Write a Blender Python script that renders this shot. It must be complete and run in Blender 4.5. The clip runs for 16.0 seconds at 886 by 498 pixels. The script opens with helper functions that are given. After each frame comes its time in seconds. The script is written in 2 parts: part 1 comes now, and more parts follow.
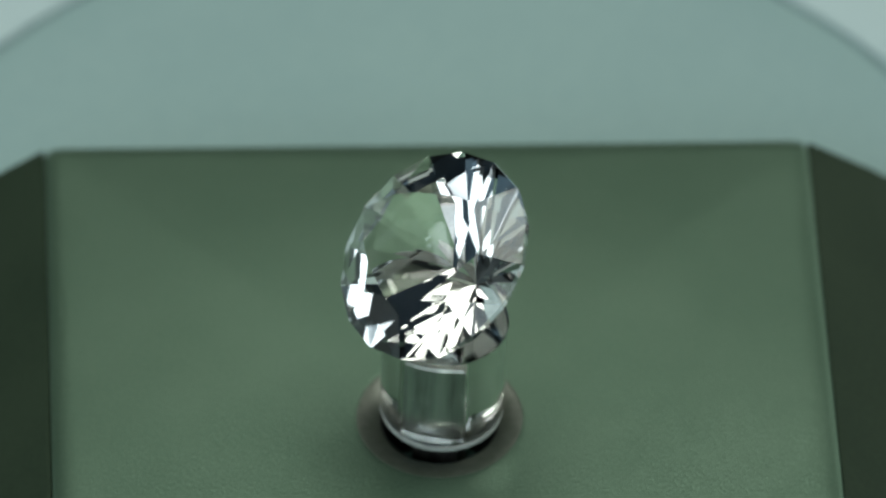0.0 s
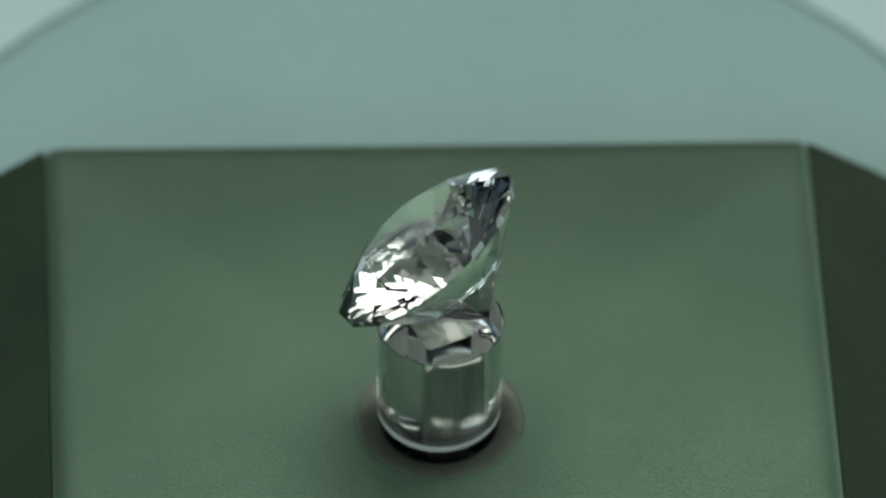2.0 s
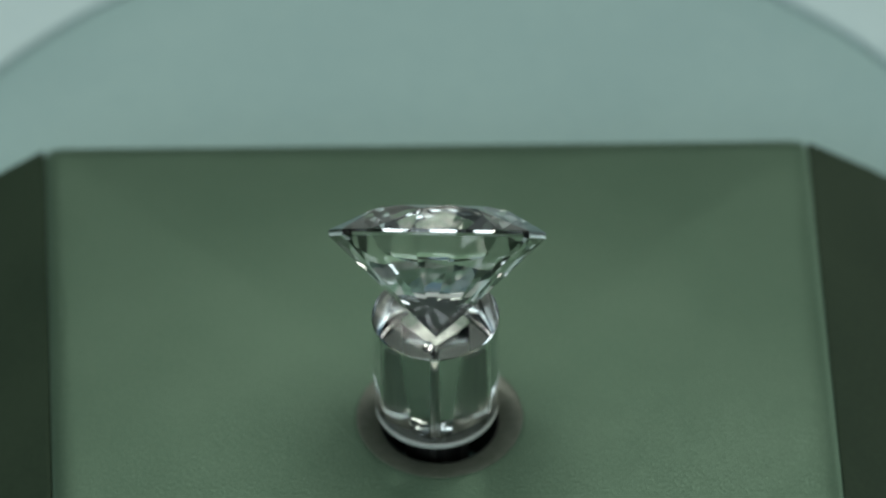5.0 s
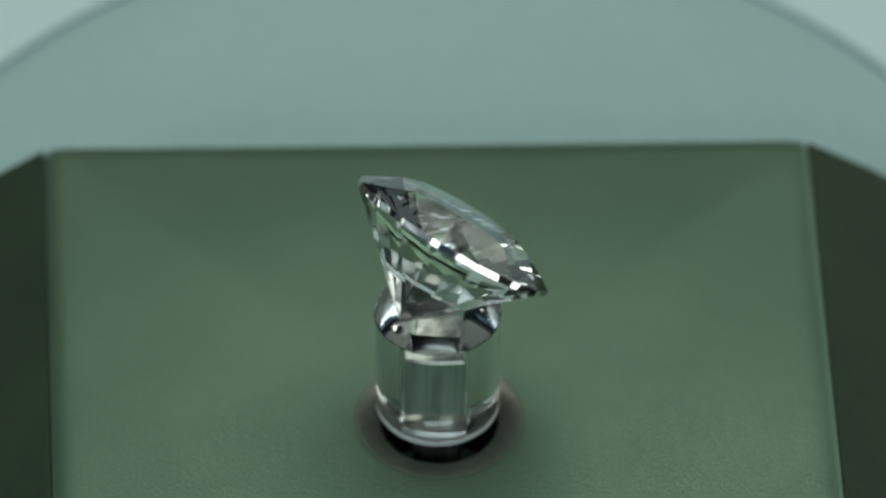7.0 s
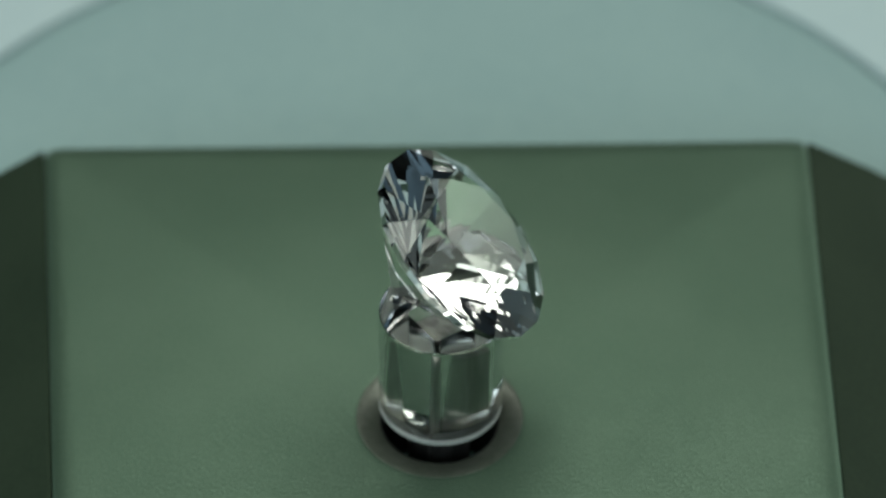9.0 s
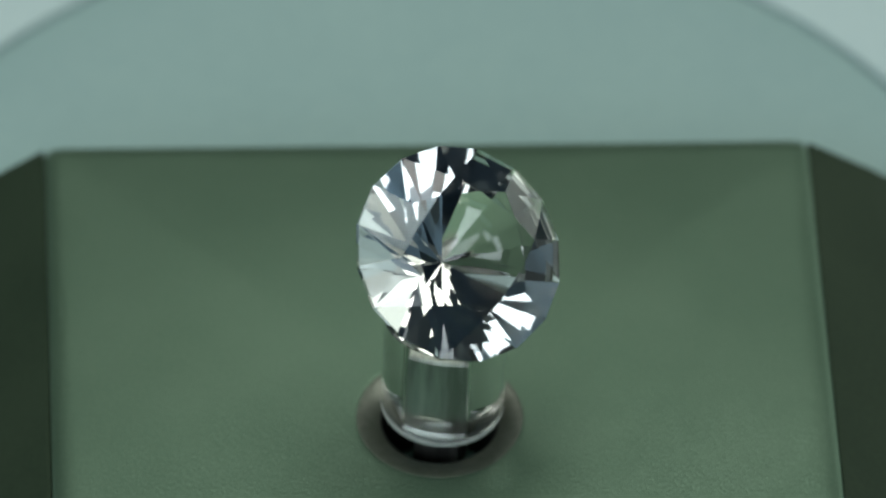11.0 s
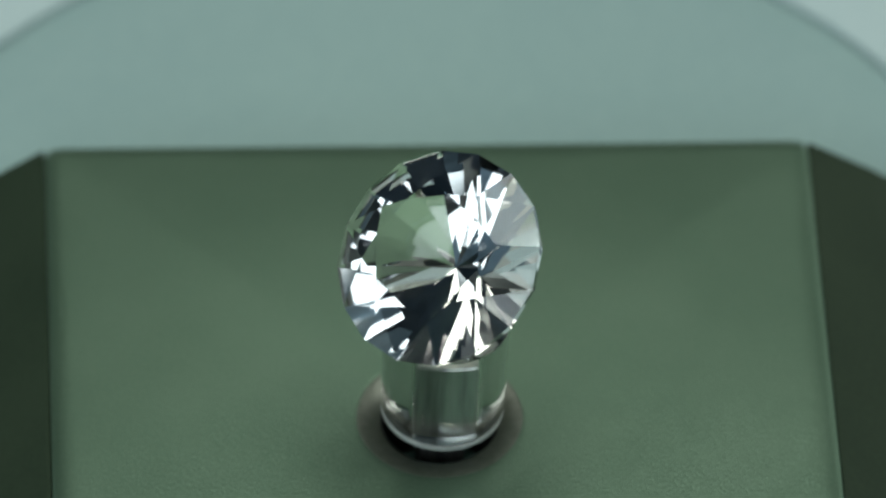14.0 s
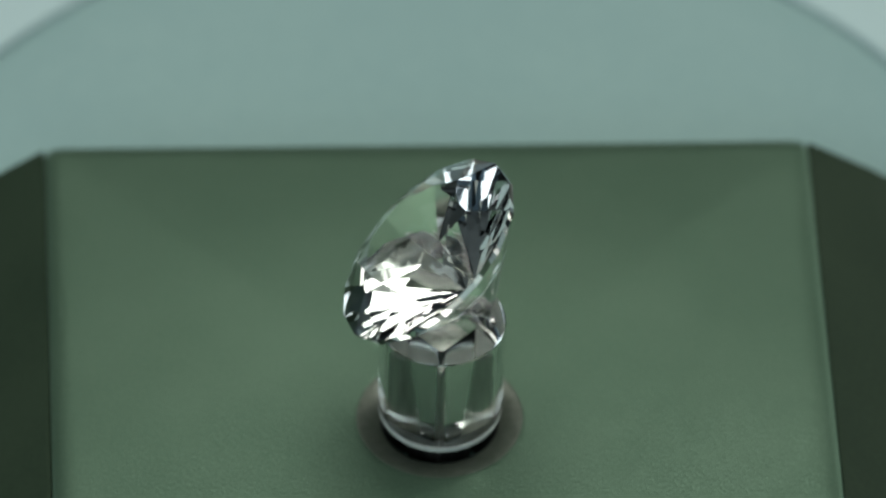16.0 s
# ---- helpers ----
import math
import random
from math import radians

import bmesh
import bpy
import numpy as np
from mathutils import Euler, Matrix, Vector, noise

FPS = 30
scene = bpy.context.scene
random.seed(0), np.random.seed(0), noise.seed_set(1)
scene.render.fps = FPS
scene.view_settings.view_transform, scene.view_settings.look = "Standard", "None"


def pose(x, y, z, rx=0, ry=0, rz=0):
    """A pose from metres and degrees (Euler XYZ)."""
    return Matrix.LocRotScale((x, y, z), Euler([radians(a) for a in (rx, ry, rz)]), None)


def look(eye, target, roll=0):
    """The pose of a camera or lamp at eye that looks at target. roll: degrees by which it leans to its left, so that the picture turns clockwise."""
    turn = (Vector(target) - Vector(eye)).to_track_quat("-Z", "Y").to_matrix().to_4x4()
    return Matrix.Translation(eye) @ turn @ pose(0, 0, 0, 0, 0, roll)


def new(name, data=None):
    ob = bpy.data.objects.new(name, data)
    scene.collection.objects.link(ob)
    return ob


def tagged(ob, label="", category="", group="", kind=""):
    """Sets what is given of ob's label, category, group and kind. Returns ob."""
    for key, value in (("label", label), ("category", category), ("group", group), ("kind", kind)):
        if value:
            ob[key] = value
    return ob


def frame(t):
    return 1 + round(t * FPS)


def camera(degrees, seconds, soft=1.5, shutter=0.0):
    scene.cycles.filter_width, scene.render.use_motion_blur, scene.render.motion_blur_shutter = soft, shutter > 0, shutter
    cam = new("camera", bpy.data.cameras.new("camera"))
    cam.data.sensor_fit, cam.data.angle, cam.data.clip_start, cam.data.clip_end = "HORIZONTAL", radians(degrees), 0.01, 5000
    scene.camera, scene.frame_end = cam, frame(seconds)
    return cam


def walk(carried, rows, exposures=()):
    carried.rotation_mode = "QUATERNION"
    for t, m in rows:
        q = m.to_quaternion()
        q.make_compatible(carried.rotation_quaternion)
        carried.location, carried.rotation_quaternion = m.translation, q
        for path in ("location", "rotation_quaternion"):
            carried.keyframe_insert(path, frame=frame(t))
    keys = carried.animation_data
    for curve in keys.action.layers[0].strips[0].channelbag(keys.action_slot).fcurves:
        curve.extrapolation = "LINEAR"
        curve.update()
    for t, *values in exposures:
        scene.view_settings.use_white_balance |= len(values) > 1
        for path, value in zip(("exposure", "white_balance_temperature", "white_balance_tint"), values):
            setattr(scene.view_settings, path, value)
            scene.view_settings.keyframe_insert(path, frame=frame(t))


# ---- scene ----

U = 0.007 / 393          # one working unit: the stone is 393 units (7 mm) across
DUR = 16.0
PHASE, RATE = 58.06, 24.38  # degrees by which the stone has turned away from the camera at 0 s, degrees a second

cam = camera(20.0, DUR, soft=2.4)
EYE = Vector((6.4 * U, -3251.8 * U, 3460.8 * U))
AIM = Vector((6.4 * U, 0, 428.4 * U))
VIEW = look(EYE, AIM)
walk(cam, [(0.0, VIEW), (DUR, VIEW)])
cam.data.dof.use_dof = True
cam.data.dof.focus_distance = 4440 * U
cam.data.dof.aperture_fstop = 52.0

# ---- light ----
world = bpy.data.worlds.new("world")
scene.world = world
world.use_nodes = True
world.node_tree.nodes["Background"].inputs["Color"].default_value = (0.75, 0.85, 0.9, 1)
world.node_tree.nodes["Background"].inputs["Strength"].default_value = 0.05
scene.view_settings.exposure = 0.19


def area_lamp(name, eye, target, sx, sy, watts, colour):
    d = bpy.data.lights.new(name, "AREA")
    d.shape, d.size, d.size_y, d.energy, d.color = "RECTANGLE", sx, sy, watts, colour
    ob = new(name, d)
    ob.matrix_world = look(eye, target)
    return tagged(ob, "white rectangular %s panel" % name.replace("_", " "), "lamp", kind="structure")


area_lamp("ceiling_light", (0.05, 0.04, 0.57), (0.05, 0.04, 0), 0.50, 0.32, 1.36, (0.93, 1.0, 0.90))
# extra overhead lamp, added to bring sheen to the stage front
area_lamp("ceiling_light", (0.06, 0.28, 0.57), (0.05, 0.20, 0), 0.50, 0.10, 0.52, (1.0, 1.0, 0.95))
area_lamp("front_light", (-0.16, -0.49, 0.40), (0, 0, 0), 0.56, 0.23, 0.88, (0.81, 0.95, 1.0))
# added low fill, unseen: puts a pale reflection on the stone's table
area_lamp("side_fill", (0.44, 0.36, 0.10), (0, 0, 0.02), 0.34, 0.16, 0.17, (0.88, 1.0, 0.90))


# ---- materials ----
def mat(name):
    m = bpy.data.materials.new(name)
    m.use_nodes = True
    nt = m.node_tree
    return m, nt, nt.nodes["Principled BSDF"]


def node(nt, kind, **inputs):
    n = nt.nodes.new(kind)
    for k, v in inputs.items():
        n.inputs[k.replace("_", " ")].default_value = v
    return n


def surface(name, a, b, rough, metal=0.0, grain=0.0002, cloud=0.004, bump=0.2, bump_depth=0.00002, spec=0.5, stretch=1.0):
    """Two colours mixed by broad clouds and fine grain, with relief and uneven gloss."""
    m, nt, p = mat(name)
    co = nt.nodes.new("ShaderNodeTexCoord")
    n1 = node(nt, "ShaderNodeTexNoise", Scale=1 / cloud, Detail=3.0, Roughness=0.55)
    n2 = node(nt, "ShaderNodeTexNoise", Scale=1 / grain, Detail=4.0, Roughness=0.65)
    mp = nt.nodes.new("ShaderNodeMapping")
    mp.inputs["Scale"].default_value = (1, 1, 1 / stretch)
    nt.links.new(co.outputs["Object"], mp.inputs["Vector"])
    for n in (n1, n2):
        nt.links.new(mp.outputs[0], n.inputs["Vector"])
    add = nt.nodes.new("ShaderNodeMath")
    add.operation = "MULTIPLY_ADD"
    add.inputs[1].default_value = 0.55
    half = nt.nodes.new("ShaderNodeMath")
    half.operation = "MULTIPLY"
    half.inputs[1].default_value = 0.45
    nt.links.new(n1.outputs["Fac"], half.inputs[0])
    nt.links.new(n2.outputs["Fac"], add.inputs[0])
    nt.links.new(half.outputs[0], add.inputs[2])
    ramp = nt.nodes.new("ShaderNodeValToRGB")
    ramp.color_ramp.elements[0].position, ramp.color_ramp.elements[1].position = 0.40, 0.60
    ramp.color_ramp.elements[0].color, ramp.color_ramp.elements[1].color = (*a, 1), (*b, 1)
    nt.links.new(add.outputs[0], ramp.inputs[0])
    nt.links.new(ramp.outputs[0], p.inputs["Base Color"])
    rr = nt.nodes.new("ShaderNodeMapRange")
    rr.inputs["To Min"].default_value, rr.inputs["To Max"].default_value = rough - 0.06, rough + 0.06
    nt.links.new(n2.outputs["Fac"], rr.inputs["Value"])
    nt.links.new(rr.outputs[0], p.inputs["Roughness"])
    b_ = node(nt, "ShaderNodeBump", Strength=bump, Distance=bump_depth)
    nt.links.new(n2.outputs["Fac"], b_.inputs["Height"])
    nt.links.new(b_.outputs[0], p.inputs["Normal"])
    p.inputs["Metallic"].default_value = metal
    p.inputs["Specular IOR Level"].default_value = spec
    return m


def clear(name, ior, colour=(1, 1, 1), rough=0.0):
    """Clear refracting matter."""
    m = bpy.data.materials.new(name)
    m.use_nodes = True
    nt = m.node_tree
    nt.nodes.remove(nt.nodes["Principled BSDF"])
    g = node(nt, "ShaderNodeBsdfGlass", Color=(*colour, 1), IOR=ior, Roughness=rough)
    nt.links.new(g.outputs[0], nt.nodes["Material Output"].inputs["Surface"])
    return m


M_STONE = clear("cut_stone", 1.68, (0.99, 0.99, 0.985))
M_ACRYL = clear("acrylic", 1.49, (0.97, 0.98, 0.975), rough=0.05)
M_WAX = clear("clear_wax", 1.45, (0.98, 0.98, 0.97))
M_GREEN = surface("green_satin", (0.125, 0.212, 0.144), (0.158, 0.252, 0.175), 0.34, metal=0.64, grain=0.00012, cloud=0.007, bump=0.45, bump_depth=0.00005)
# near-black green: the shade of the faces turned from the light
M_DARK = surface("shade_side", (0.026, 0.043, 0.026), (0.036, 0.056, 0.034), 0.6, spec=0.15, grain=0.0002, cloud=0.006)
M_STEEL = surface("steel", (0.24, 0.24, 0.225), (0.52, 0.52, 0.49), 0.30, metal=0.85, grain=0.00025, cloud=0.0007, bump=0.25, stretch=14.0)
M_COLLAR = surface("collar_metal", (0.17, 0.195, 0.155), (0.23, 0.255, 0.21), 0.30, metal=0.65, grain=0.0003, cloud=0.002, bump=0.08)
M_FROST = surface("frosted_acrylic", (0.62, 0.64, 0.60), (0.74, 0.76, 0.71), 0.6, grain=0.0003, cloud=0.002)
# near-black stand-in for the darkness down the hole
M_HOLE = surface("hole_shade", (0.006, 0.007, 0.006), (0.012, 0.013, 0.012), 0.5)
M_WHITE = surface("pale_plastic", (0.315, 0.468, 0.466), (0.343, 0.500, 0.490), 0.38, grain=0.0006, cloud=0.012, bump=0.08)
M_PLATE = surface("outer_plastic", (0.54, 0.69, 0.71), (0.58, 0.73, 0.74), 0.4, grain=0.0006, cloud=0.02, bump=0.08)
# disc plastic darkened to carry the shadow in the groove
M_GROOVE = surface("groove_shade", (0.15, 0.21, 0.20), (0.18, 0.25, 0.24), 0.5)
M_DESK = surface("desk_white", (0.52, 0.56, 0.53), (0.58, 0.62, 0.59), 0.5, grain=0.003, cloud=0.1)
# tones of the unseen room, set by what stone and stage should reflect
M_SOUTH = surface("reflected_blue_grey", (0.21, 0.325, 0.45), (0.25, 0.375, 0.51), 0.8, grain=0.004, cloud=0.15)
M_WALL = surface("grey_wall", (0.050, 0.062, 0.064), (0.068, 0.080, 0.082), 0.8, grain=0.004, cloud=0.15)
M_PALE = surface("reflected_grey", (0.15, 0.17, 0.18), (0.19, 0.21, 0.22), 0.8, grain=0.004, cloud=0.15)
M_CEIL = surface("reflected_dark", (0.018, 0.034, 0.056), (0.026, 0.046, 0.072), 0.8, grain=0.004, cloud=0.15)


# ---- mesh helpers ----
def mesh_of(name, bm, material, smooth=False):
    bmesh.ops.recalc_face_normals(bm, faces=bm.faces)
    me = bpy.data.meshes.new(name)
    bm.to_mesh(me)
    bm.free()
    me.materials.append(material)
    if smooth:
        me.polygons.foreach_set("use_smooth", [True] * len(me.polygons))
        me.set_sharp_from_angle(angle=radians(32))
    return me


def part(name, bm, material, parent, label="", smooth=False):
    ob = new(name, mesh_of(name, bm, material, smooth))
    ob.parent = parent
    return tagged(ob, label)


def thing(name, bm, material, label, category, kind="", group="", smooth=False):
    return tagged(new(name, mesh_of(name, bm, material, smooth)), label, category, group, kind)


def lathe(profile, steps=96, closed=False, centre=(0, 0)):
    """A turned body from (radius, height) pairs, bottom to top, in units; ends are capped unless closed."""
    bm = bmesh.new()
    rings = []
    for r, z in profile:
        rings.append([bm.verts.new(((centre[0] + r * math.cos(2 * math.pi * i / steps)) * U,
                                    (centre[1] + r * math.sin(2 * math.pi * i / steps)) * U, z * U)) for i in range(steps)])
    pairs = list(zip(rings, rings[1:])) + ([(rings[-1], rings[0])] if closed else [])
    for a, b in pairs:
        for i in range(steps):
            j = (i + 1) % steps
            bm.faces.new((a[i], a[j], b[j], b[i]))
    if not closed:
        bm.faces.new(rings[0])
        bm.faces.new(rings[-1])
    return bm


def slab(corners, z0, z1, bevel=0.0, segments=3):
    """A plate over a plan of corners, in units."""
    bm = bmesh.new()
    lo = [bm.verts.new((x * U, y * U, z0 * U)) for x, y in corners]
    hi = [bm.verts.new((x * U, y * U, z1 * U)) for x, y in corners]
    n = len(corners)
    bm.faces.new(lo)
    top = bm.faces.new(hi)
    for i in range(n):
        bm.faces.new((lo[i], lo[(i + 1) % n], hi[(i + 1) % n], hi[i]))
    if bevel:
        bmesh.ops.bevel(bm, geom=list(top.edges), offset=bevel * U, segments=segments, affect="EDGES", profile=0.5)
    return bm


# ---- setting ----
PLATE_Z = -330.0


# added enclosure out of view; each side's tone shapes the reflections
def room():
    def box(name, x0, x1, y0, y1, z0, z1, m, label):
        bm = bmesh.new()
        bmesh.ops.create_cube(bm, size=1, matrix=Matrix.LocRotScale(((x0 + x1) / 2, (y0 + y1) / 2, (z0 + z1) / 2), None, (x1 - x0, y1 - y0, z1 - z0)))
        thing(name, bm, m, label, "wall" if "wall" in name else name, "structure")
    w, h, t, lo = 0.6, 0.6, 0.02, PLATE_Z * U - 0.004
    box("floor", -w, w, -w, w, lo - t, lo, M_DESK, "plain pale work surface under the device")
    box("ceiling", -w - t, w + t, -w - t, w + t, h, h + t, M_CEIL, "unseen ceiling, kept dark for the stone's reflections")
    box("wall_north", -w - t, w + t, w, w + t, lo - t, h, M_WALL, "unseen wall behind the device, toned for the stage's reflections")
    box("wall_south", -w - t, w + t, -w - t, -w, lo - t, h, M_SOUTH, "unseen wall facing the device, blue-grey for the stone's reflections")
    box("wall_east", w, w + t, -w, w, lo - t, h, M_PALE, "unseen side wall, toned for the stone's reflections")
    box("wall_west", -w - t, -w, -w, w, lo - t, h, M_PALE, "unseen side wall, toned for the stone's reflections")


DISC = (-14.0, 738.0)     # middle of the turning disc
DISC_R = 1290.0
ECC = 34.0


def base():
    """The white housing with a round well, and the disc that turns in it a little off its middle."""
    n = 128
    bm = bmesh.new()
    rim = [(1630, PLATE_Z - 130), (1630, PLATE_Z - 8), (1638, PLATE_Z)]
    rings = []
    for r, z in rim:
        rings.append([bm.verts.new(((DISC[0] + r * math.cos(2 * math.pi * i / n)) * U, (DISC[1] + r * math.sin(2 * math.pi * i / n)) * U, z * U)) for i in range(n)])
    outer = []
    for z in (PLATE_Z, PLATE_Z - 224):
        ring = []
        for i in range(n):
            a = 2 * math.pi * i / n
            k = 3600 / max(abs(math.cos(a)), abs(math.sin(a)))
            ring.append(bm.verts.new(((DISC[0] + k * math.cos(a)) * U, (DISC[1] + k * math.sin(a)) * U, z * U)))
        outer.append(ring)
    seq = rings + outer
    for a, b in zip(seq, seq[1:]):
        for i in range(n):
            j = (i + 1) % n
            bm.faces.new((a[i], a[j], b[j], b[i]))
    bm.faces.new(rings[0])
    bm.faces.new(outer[1])
    thing("device_base", bm, M_PLATE, "pale grey-white plastic device housing with a round well", "device", smooth=True)


def turning_disc():
    """A shallow disc and the raised flange round it, parted by a narrow groove; they turn together."""
    root = tagged(new("turntable"), "pale blue-grey plastic turntable with a groove and lighter flange", "turntable")
    R = DISC_R
    bowl = [((R - 70) * (1 - k / 15), -80 * (1 - (1 - k / 15) ** 2)) for k in range(15)]
    part("disc", lathe([(R - 10, -100), (R - 9, -8), (R - 11, -1), (R - 18, 2), (R - 44, 2), (R - 56, 0)] + bowl, 192), M_WHITE, root, "pale blue-grey disc", smooth=True)
    part("groove_floor", lathe([(R - 12, -60), (R - 12, -34), (R + 12, -34), (R + 12, -60)], 192, True), M_GROOVE, root, "groove floor with its shadow painted in")
    part("flange", lathe([(R + 8, -60), (R + 8, 0), (R + 9, 2), (R + 14, 3), (1560, 3), (1574, 2), (1574, -60)], 192, True), M_PLATE, root, "lighter outer flange", smooth=True)
    return root


HOLE_R, DISH_R = 113.0, 157.0


def block():
    """The cantilevered stage: a satin green top with a dished hole, and flanks with painted shade."""
    root = tagged(new("display_stage"), "satin green metal display stage with sloping sides painted as shaded", "stage")
    n = 128
    corners = [(-837, 785), (780, 812), (703, -1300), (-568, -1300)]
    # top plate: outline ring with rounded corners, then the dish and hole
    pts = []
    rad = 34.0
    for i, c in enumerate(corners):
        p, q = Vector(corners[i - 1]), Vector(corners[(i + 1) % 4])
        c = Vector(c)
        d0, d1 = (p - c).normalized(), (q - c).normalized()
        for k in range(7):
            s = k / 6
            pts.append((c + d0 * rad) * (1 - s) ** 2 + c * 2 * s * (1 - s) + (c + d1 * rad) * s ** 2)
    # even angular samples about the hole
    def edge_at(a):
        d = Vector((math.cos(a), math.sin(a)))
        best = None
        for i in range(len(pts)):
            p, q = pts[i - 1], pts[i]
            e = q - p
            den = d.x * e.y - d.y * e.x
            if abs(den) < 1e-9:
                continue
            s = (p.x * e.y - p.y * e.x) / den
            u = (p.x * d.y - p.y * d.x) / den
            if s > 0 and -1e-6 <= u <= 1 + 1e-6 and (best is None or s > best):
                best = s
        return d * best
    angles = sorted({2 * math.pi * i / n for i in range(n)} | {math.atan2(p.y, p.x) % (2 * math.pi) for p in pts})
    clean = [angles[0]]
    for a in angles[1:]:
        if a - clean[-1] > 1e-4:
            clean.append(a)
    bm = bmesh.new()
    rings = []
    prof = [(DISH_R, -40), (DISH_R, -1.2), (DISH_R + 3, -0.5), (DISH_R + 9, 0)]
    for r, z in prof:
        rings.append([bm.verts.new((r * math.cos(a) * U, r * math.sin(a) * U, z * U)) for a in clean])
    edge = [edge_at(a) for a in clean]
    for inset, z in ((70, 0), (48, -0.8), (30, -2.5), (16, -6), (6, -10), (1.5, -14), (0, -18), (0, -190)):
        rings.append([bm.verts.new(((p - p.normalized() * inset).x * U, (p - p.normalized() * inset).y * U, z * U)) for p in edge])
    m = len(clean)
    for a, b in zip(rings, rings[1:]):
        for i in range(m):
            j = (i + 1) % m
            bm.faces.new((a[i], a[j], b[j], b[i]))
    part("top_plate", bm, M_GREEN, root, "satin sage-green top plate", smooth=True)
    dish = [(HOLE_R + 4.3 * k, -0.8 - 11 * (1 - k / 10) ** 1.6) for k in range(10)]
    part("collar", lathe([(HOLE_R, -60)] + dish + [(DISH_R - 2, -0.9), (DISH_R - 0.3, -1.0), (DISH_R - 0.3, -60)], 128, True), M_COLLAR, root, "polished dished metal collar round the hole", smooth=True)
    # added sleeve; its black is the shadow between rod and hole
    part("hole_shade", lathe([(HOLE_R - 0.5, -200), (HOLE_R - 0.5, -12), (HOLE_R - 3, -12), (HOLE_R - 3, -200)], 96, True), M_HOLE, root, "black sleeve standing for the shadow in the round hole")
    # flanks: wedges that fall away outwards, their unlit look held in the colour
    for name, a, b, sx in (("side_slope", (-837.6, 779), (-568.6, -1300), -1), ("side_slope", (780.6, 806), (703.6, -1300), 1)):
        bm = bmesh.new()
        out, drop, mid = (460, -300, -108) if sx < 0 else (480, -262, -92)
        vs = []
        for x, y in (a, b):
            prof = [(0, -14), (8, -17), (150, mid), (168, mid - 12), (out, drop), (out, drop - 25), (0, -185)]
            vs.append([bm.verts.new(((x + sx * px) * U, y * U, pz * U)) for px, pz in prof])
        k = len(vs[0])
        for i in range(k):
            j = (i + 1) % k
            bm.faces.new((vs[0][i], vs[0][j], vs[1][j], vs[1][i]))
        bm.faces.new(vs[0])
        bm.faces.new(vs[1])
        part(name, bm, M_DARK, root, "sloping side with its shade painted in green-black")
    part("foot", slab([(-600, -1280), (650, -1280), (650, -1020), (-600, -1020)], PLATE_Z - 8, -189), M_DARK, root, "dark supporting foot")
    return root


# ---- the stone and its holder ----
ROD_R, ROD_LO, ROD_HI = 116.0, 41.0, 266.0
CORE = 47.0
LEAN = 41.6


def holder():
    """The turning holder: a clear round rod with a square bore on a square steel spindle."""
    root = tagged(new("stone_holder"), "clear acrylic rod holder on a square steel spindle", "gem holder")
    n = 96
    bm = bmesh.new()

    def ring(r, z):
        return [bm.verts.new((r * math.cos(2 * math.pi * (i + 0.5) / n) * U, r * math.sin(2 * math.pi * (i + 0.5) / n) * U, z * U)) for i in range(n)]

    def square(h, z):
        out = []
        for i in range(n):
            a = 2 * math.pi * (i + 0.5) / n
            c, d = abs(math.cos(a)), abs(math.sin(a))
            k = min(h / max(c, d), 1.87 * h / (c + d))
            out.append(bm.verts.new((k * math.cos(a) * U, k * math.sin(a) * U, z * U)))
        return out
    seq = [square(CORE, ROD_LO), ring(ROD_R - 9, ROD_LO), ring(ROD_R - 3, ROD_LO + 2), ring(ROD_R, ROD_LO + 8), ring(ROD_R, ROD_HI - 2), ring(ROD_R - 2, ROD_HI)]
    for a, b in zip(seq, seq[1:]):
        for i in range(n):
            j = (i + 1) % n
            bm.faces.new((a[i], a[j], b[j], b[i]))
    bm.faces.new(seq[-1])
    top = square(CORE, ROD_HI - 34)
    for i in range(n):
        j = (i + 1) % n
        bm.faces.new((seq[0][j], seq[0][i], top[i], top[j]))
    bm.faces.new(top)
    part("rod", bm, M_ACRYL, root, "clear polished acrylic rod", smooth=True)
    h = CORE - 5
    part("spindle", slab([(-h, -h), (h, -h), (h, h), (-h, h)], PLATE_Z + 4, ROD_HI - 60, 4, 1), M_STEEL, root, "square steel spindle")
    part("base_ring", lathe([(68, ROD_LO - 12), (68, ROD_LO - 1), (113, ROD_LO - 1), (115.5, ROD_LO - 3), (115.5, ROD_LO - 9), (113, ROD_LO - 12)], 96, True), M_FROST, root, "frosted white ring under the rod", smooth=True)
    return root


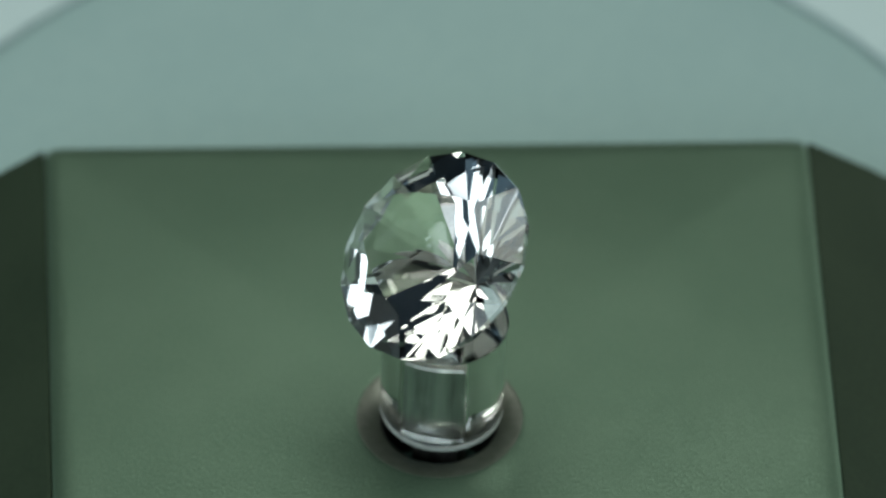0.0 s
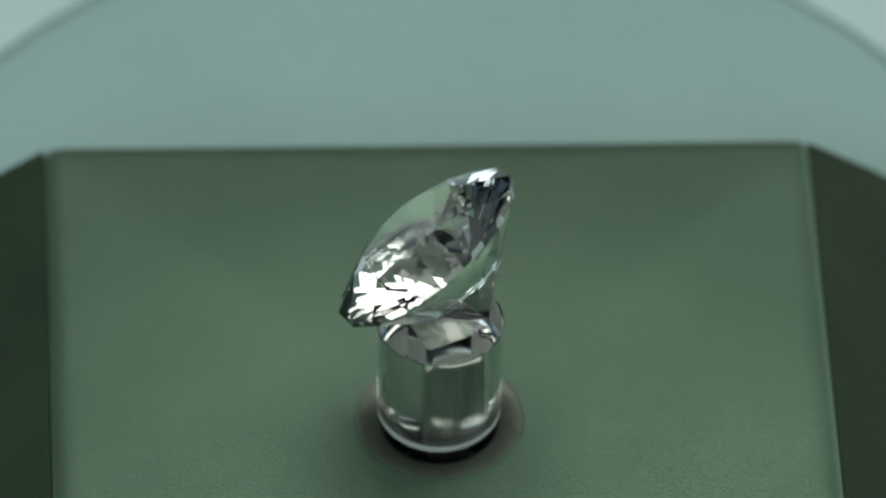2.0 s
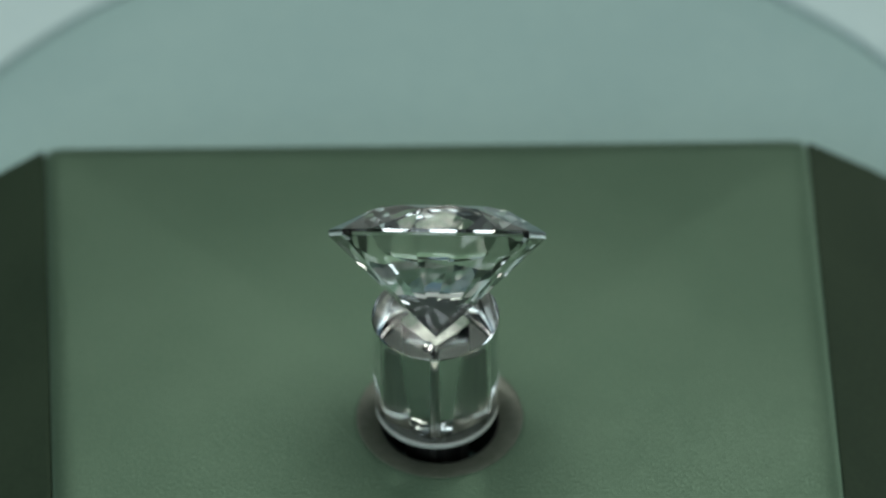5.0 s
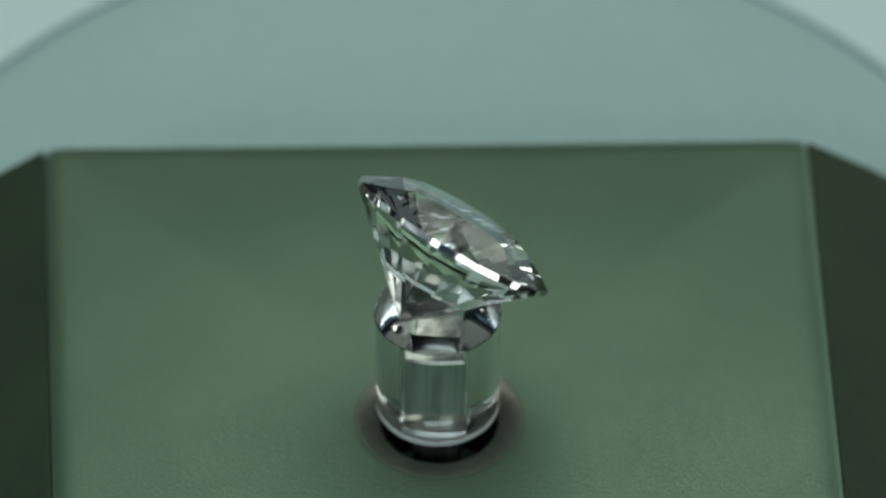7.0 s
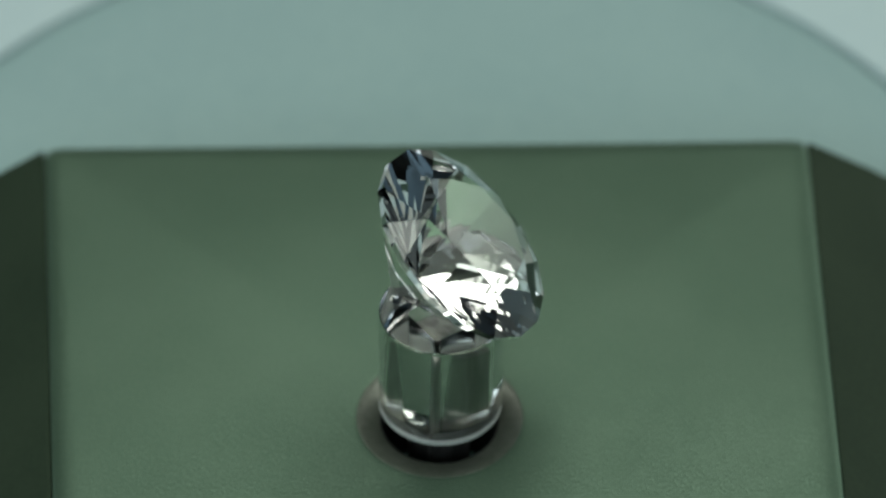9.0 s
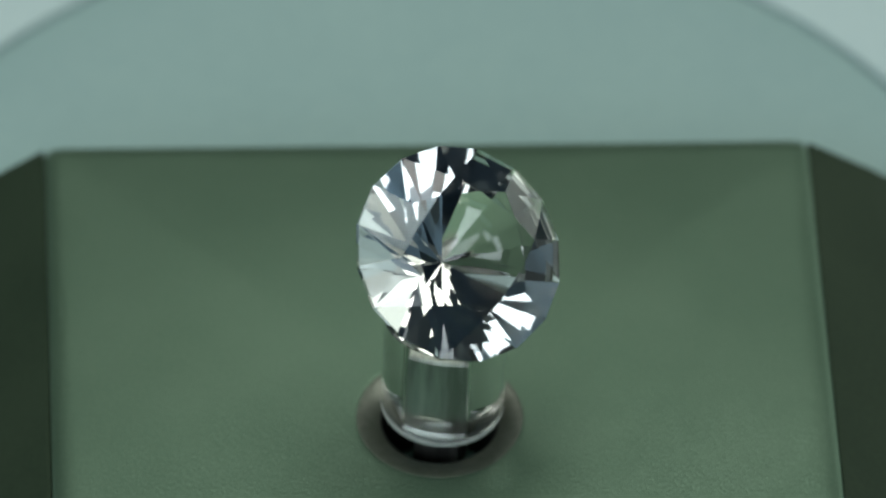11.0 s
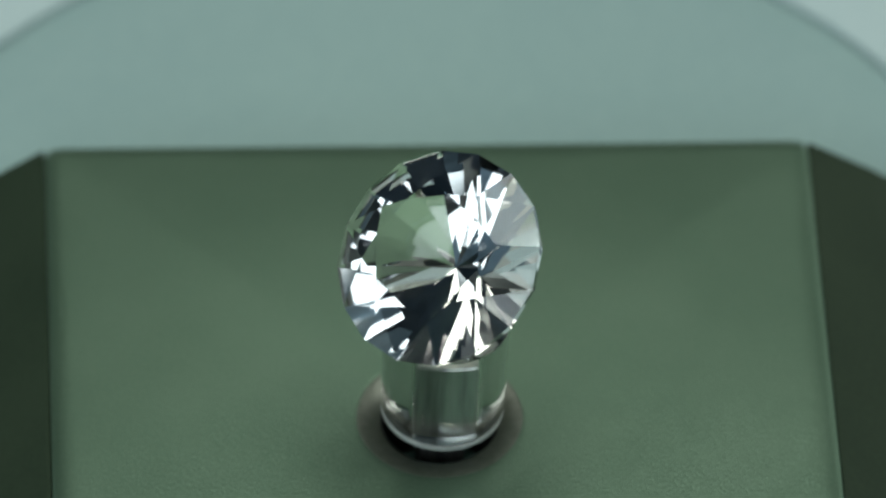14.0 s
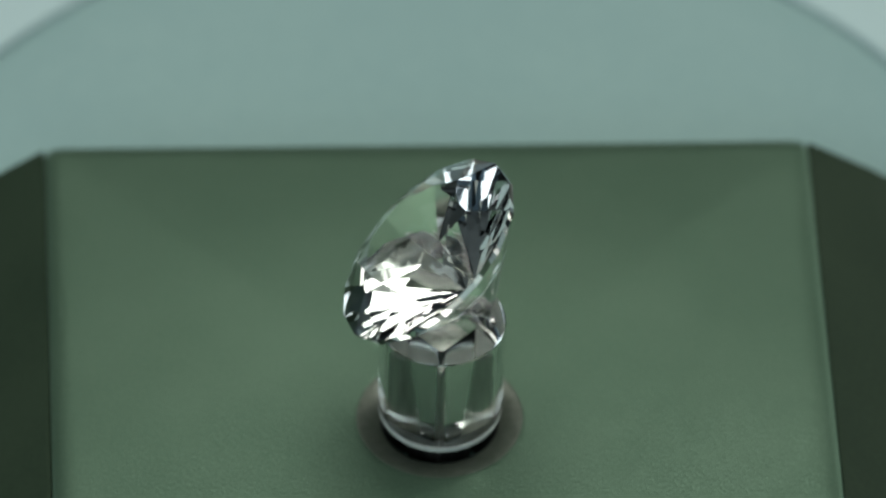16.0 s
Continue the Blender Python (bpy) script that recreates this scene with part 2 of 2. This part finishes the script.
def stone():
    """A round brilliant: table, stars, kites, halves, girdle, pavilion and point."""
    bm = bmesh.new()
    R, g = 196.5, 5.5
    table, crown, pav = 0.54, 26.0, 42.2
    hc = R * (1 - table) * math.tan(radians(crown))
    hp = R * math.tan(radians(pav))
    rm, rn = 0.66, 0.20
    zm = hc * (1 - rm * math.cos(radians(22.5))) / (1 - table)
    zn = -hp * (1 - rn * math.cos(radians(22.5)))

    def v(r, deg, z):
        return bm.verts.new((R * r * math.cos(radians(deg)) * U, R * r * math.sin(radians(deg)) * U, z * U))
    T = [v(table, 45 * k, hc + g) for k in range(8)]
    Mm = [v(rm, 45 * k + 22.5, zm + g) for k in range(8)]
    GT = [v(1, 22.5 * j, g) for j in range(16)]
    GB = [v(1, 22.5 * j, -g) for j in range(16)]
    N = [v(rn, 45 * k + 22.5, zn - g) for k in range(8)]
    C = v(0, 0, -hp - g)
    bm.faces.new(T)
    for k in range(8):
        k1, j = (k + 1) % 8, 2 * k
        a, b, c = GT[j], GT[j + 1], GT[(j + 2) % 16]
        bm.faces.new((T[k], Mm[k], T[k1]))
        bm.faces.new((T[k], Mm[k - 1], a, Mm[k]))
        bm.faces.new((Mm[k], a, b))
        bm.faces.new((Mm[k], b, c))
        a, b, c = GB[j], GB[j + 1], GB[(j + 2) % 16]
        bm.faces.new((a, b, N[k]))
        bm.faces.new((b, c, N[k]))
        bm.faces.new((GB[j], N[k], C, N[k - 1]))
    for j in range(16):
        i = (j + 1) % 16
        bm.faces.new((GT[j], GT[i], GB[i], GB[j]))
    bmesh.ops.recalc_face_normals(bm, faces=bm.faces)
    root = tagged(new("cut_gemstone"), "clear colourless round brilliant-cut stone leaning on its holder", "gemstone")

    def zone(f):
        zs = [q.co.z / U for q in f.verts]
        if len(f.verts) == 8:
            return "table_facet"
        return "crown" if min(zs) >= g - 0.01 else "pavilion" if max(zs) <= -g + 0.01 else "girdle"
    for name in ("table_facet", "crown", "girdle", "pavilion"):
        me, index, points, faces = bpy.data.meshes.new(name), {}, [], []
        for f in bm.faces:
            if zone(f) == name:
                for q in f.verts:
                    if q not in index:
                        index[q] = len(points)
                        points.append(q.co.copy())
                faces.append([index[q] for q in f.verts])
        me.from_pydata(points, [], faces)
        me.materials.append(M_STONE)
        new(name, me).parent = root
    bm.free()
    return root


def wax():
    prof = [(12, ROD_HI + 0.3), (12.5, ROD_HI + 1.5), (10, ROD_HI + 5), (7, ROD_HI + 11), (5, ROD_HI + 16)]
    return thing("wax_bead", lathe(prof, 32, centre=(11.5, 87)), M_WAX, "tiny bead of clear wax between rod and stone", "wax", smooth=True)


room()
base()
DISC_OB = turning_disc()
block()
HOLDER = holder()
STONE = stone()
WAX = wax()

# the stone's seat in the holder's own space: -y is where the table faces
SPIN = 98.6
SEAT = Matrix.Translation((11.6 * U, -30.9 * U, 418.2 * U)) @ pose(0, 0, 0, LEAN, 0, 0) @ pose(0, 0, 0, 0, 0, SPIN)


TILT = pose(0, 0, 0, 0, 0.9, 0)                      # the spindle leans a little
STONE_TILT = pose(0, 0, 0, -2.6, 1.2, 0)
ROD_OFF = pose(5 * U, 0, 0, 0, 1.4, 0) @ pose(0, 0, 0, 0, 0, 43)


def motions():
    rows_h, rows_s, rows_d, rows_w = [], [], [], []
    steps = 32
    for i in range(steps + 1):
        t = DUR * i / steps
        turn = -(PHASE + RATE * t)
        m = pose(0, 0, 0, 0, 0, turn)
        rows_h.append((t, TILT @ m @ ROD_OFF))
        rows_s.append((t, STONE_TILT @ m @ SEAT))
        rows_w.append((t, TILT @ m @ pose(5 * U, 0, 0, 0, 1.4, 0)))
        rows_d.append((t, pose(DISC[0] * U, DISC[1] * U, (PLATE_Z + 1) * U) @ pose(0, 0, 0, 0, 0, -18) @ m @ pose(-ECC * U, 0, 0)))
    walk(HOLDER, rows_h)
    walk(STONE, rows_s)
    walk(WAX, rows_w)
    walk(DISC_OB, rows_d)


motions()
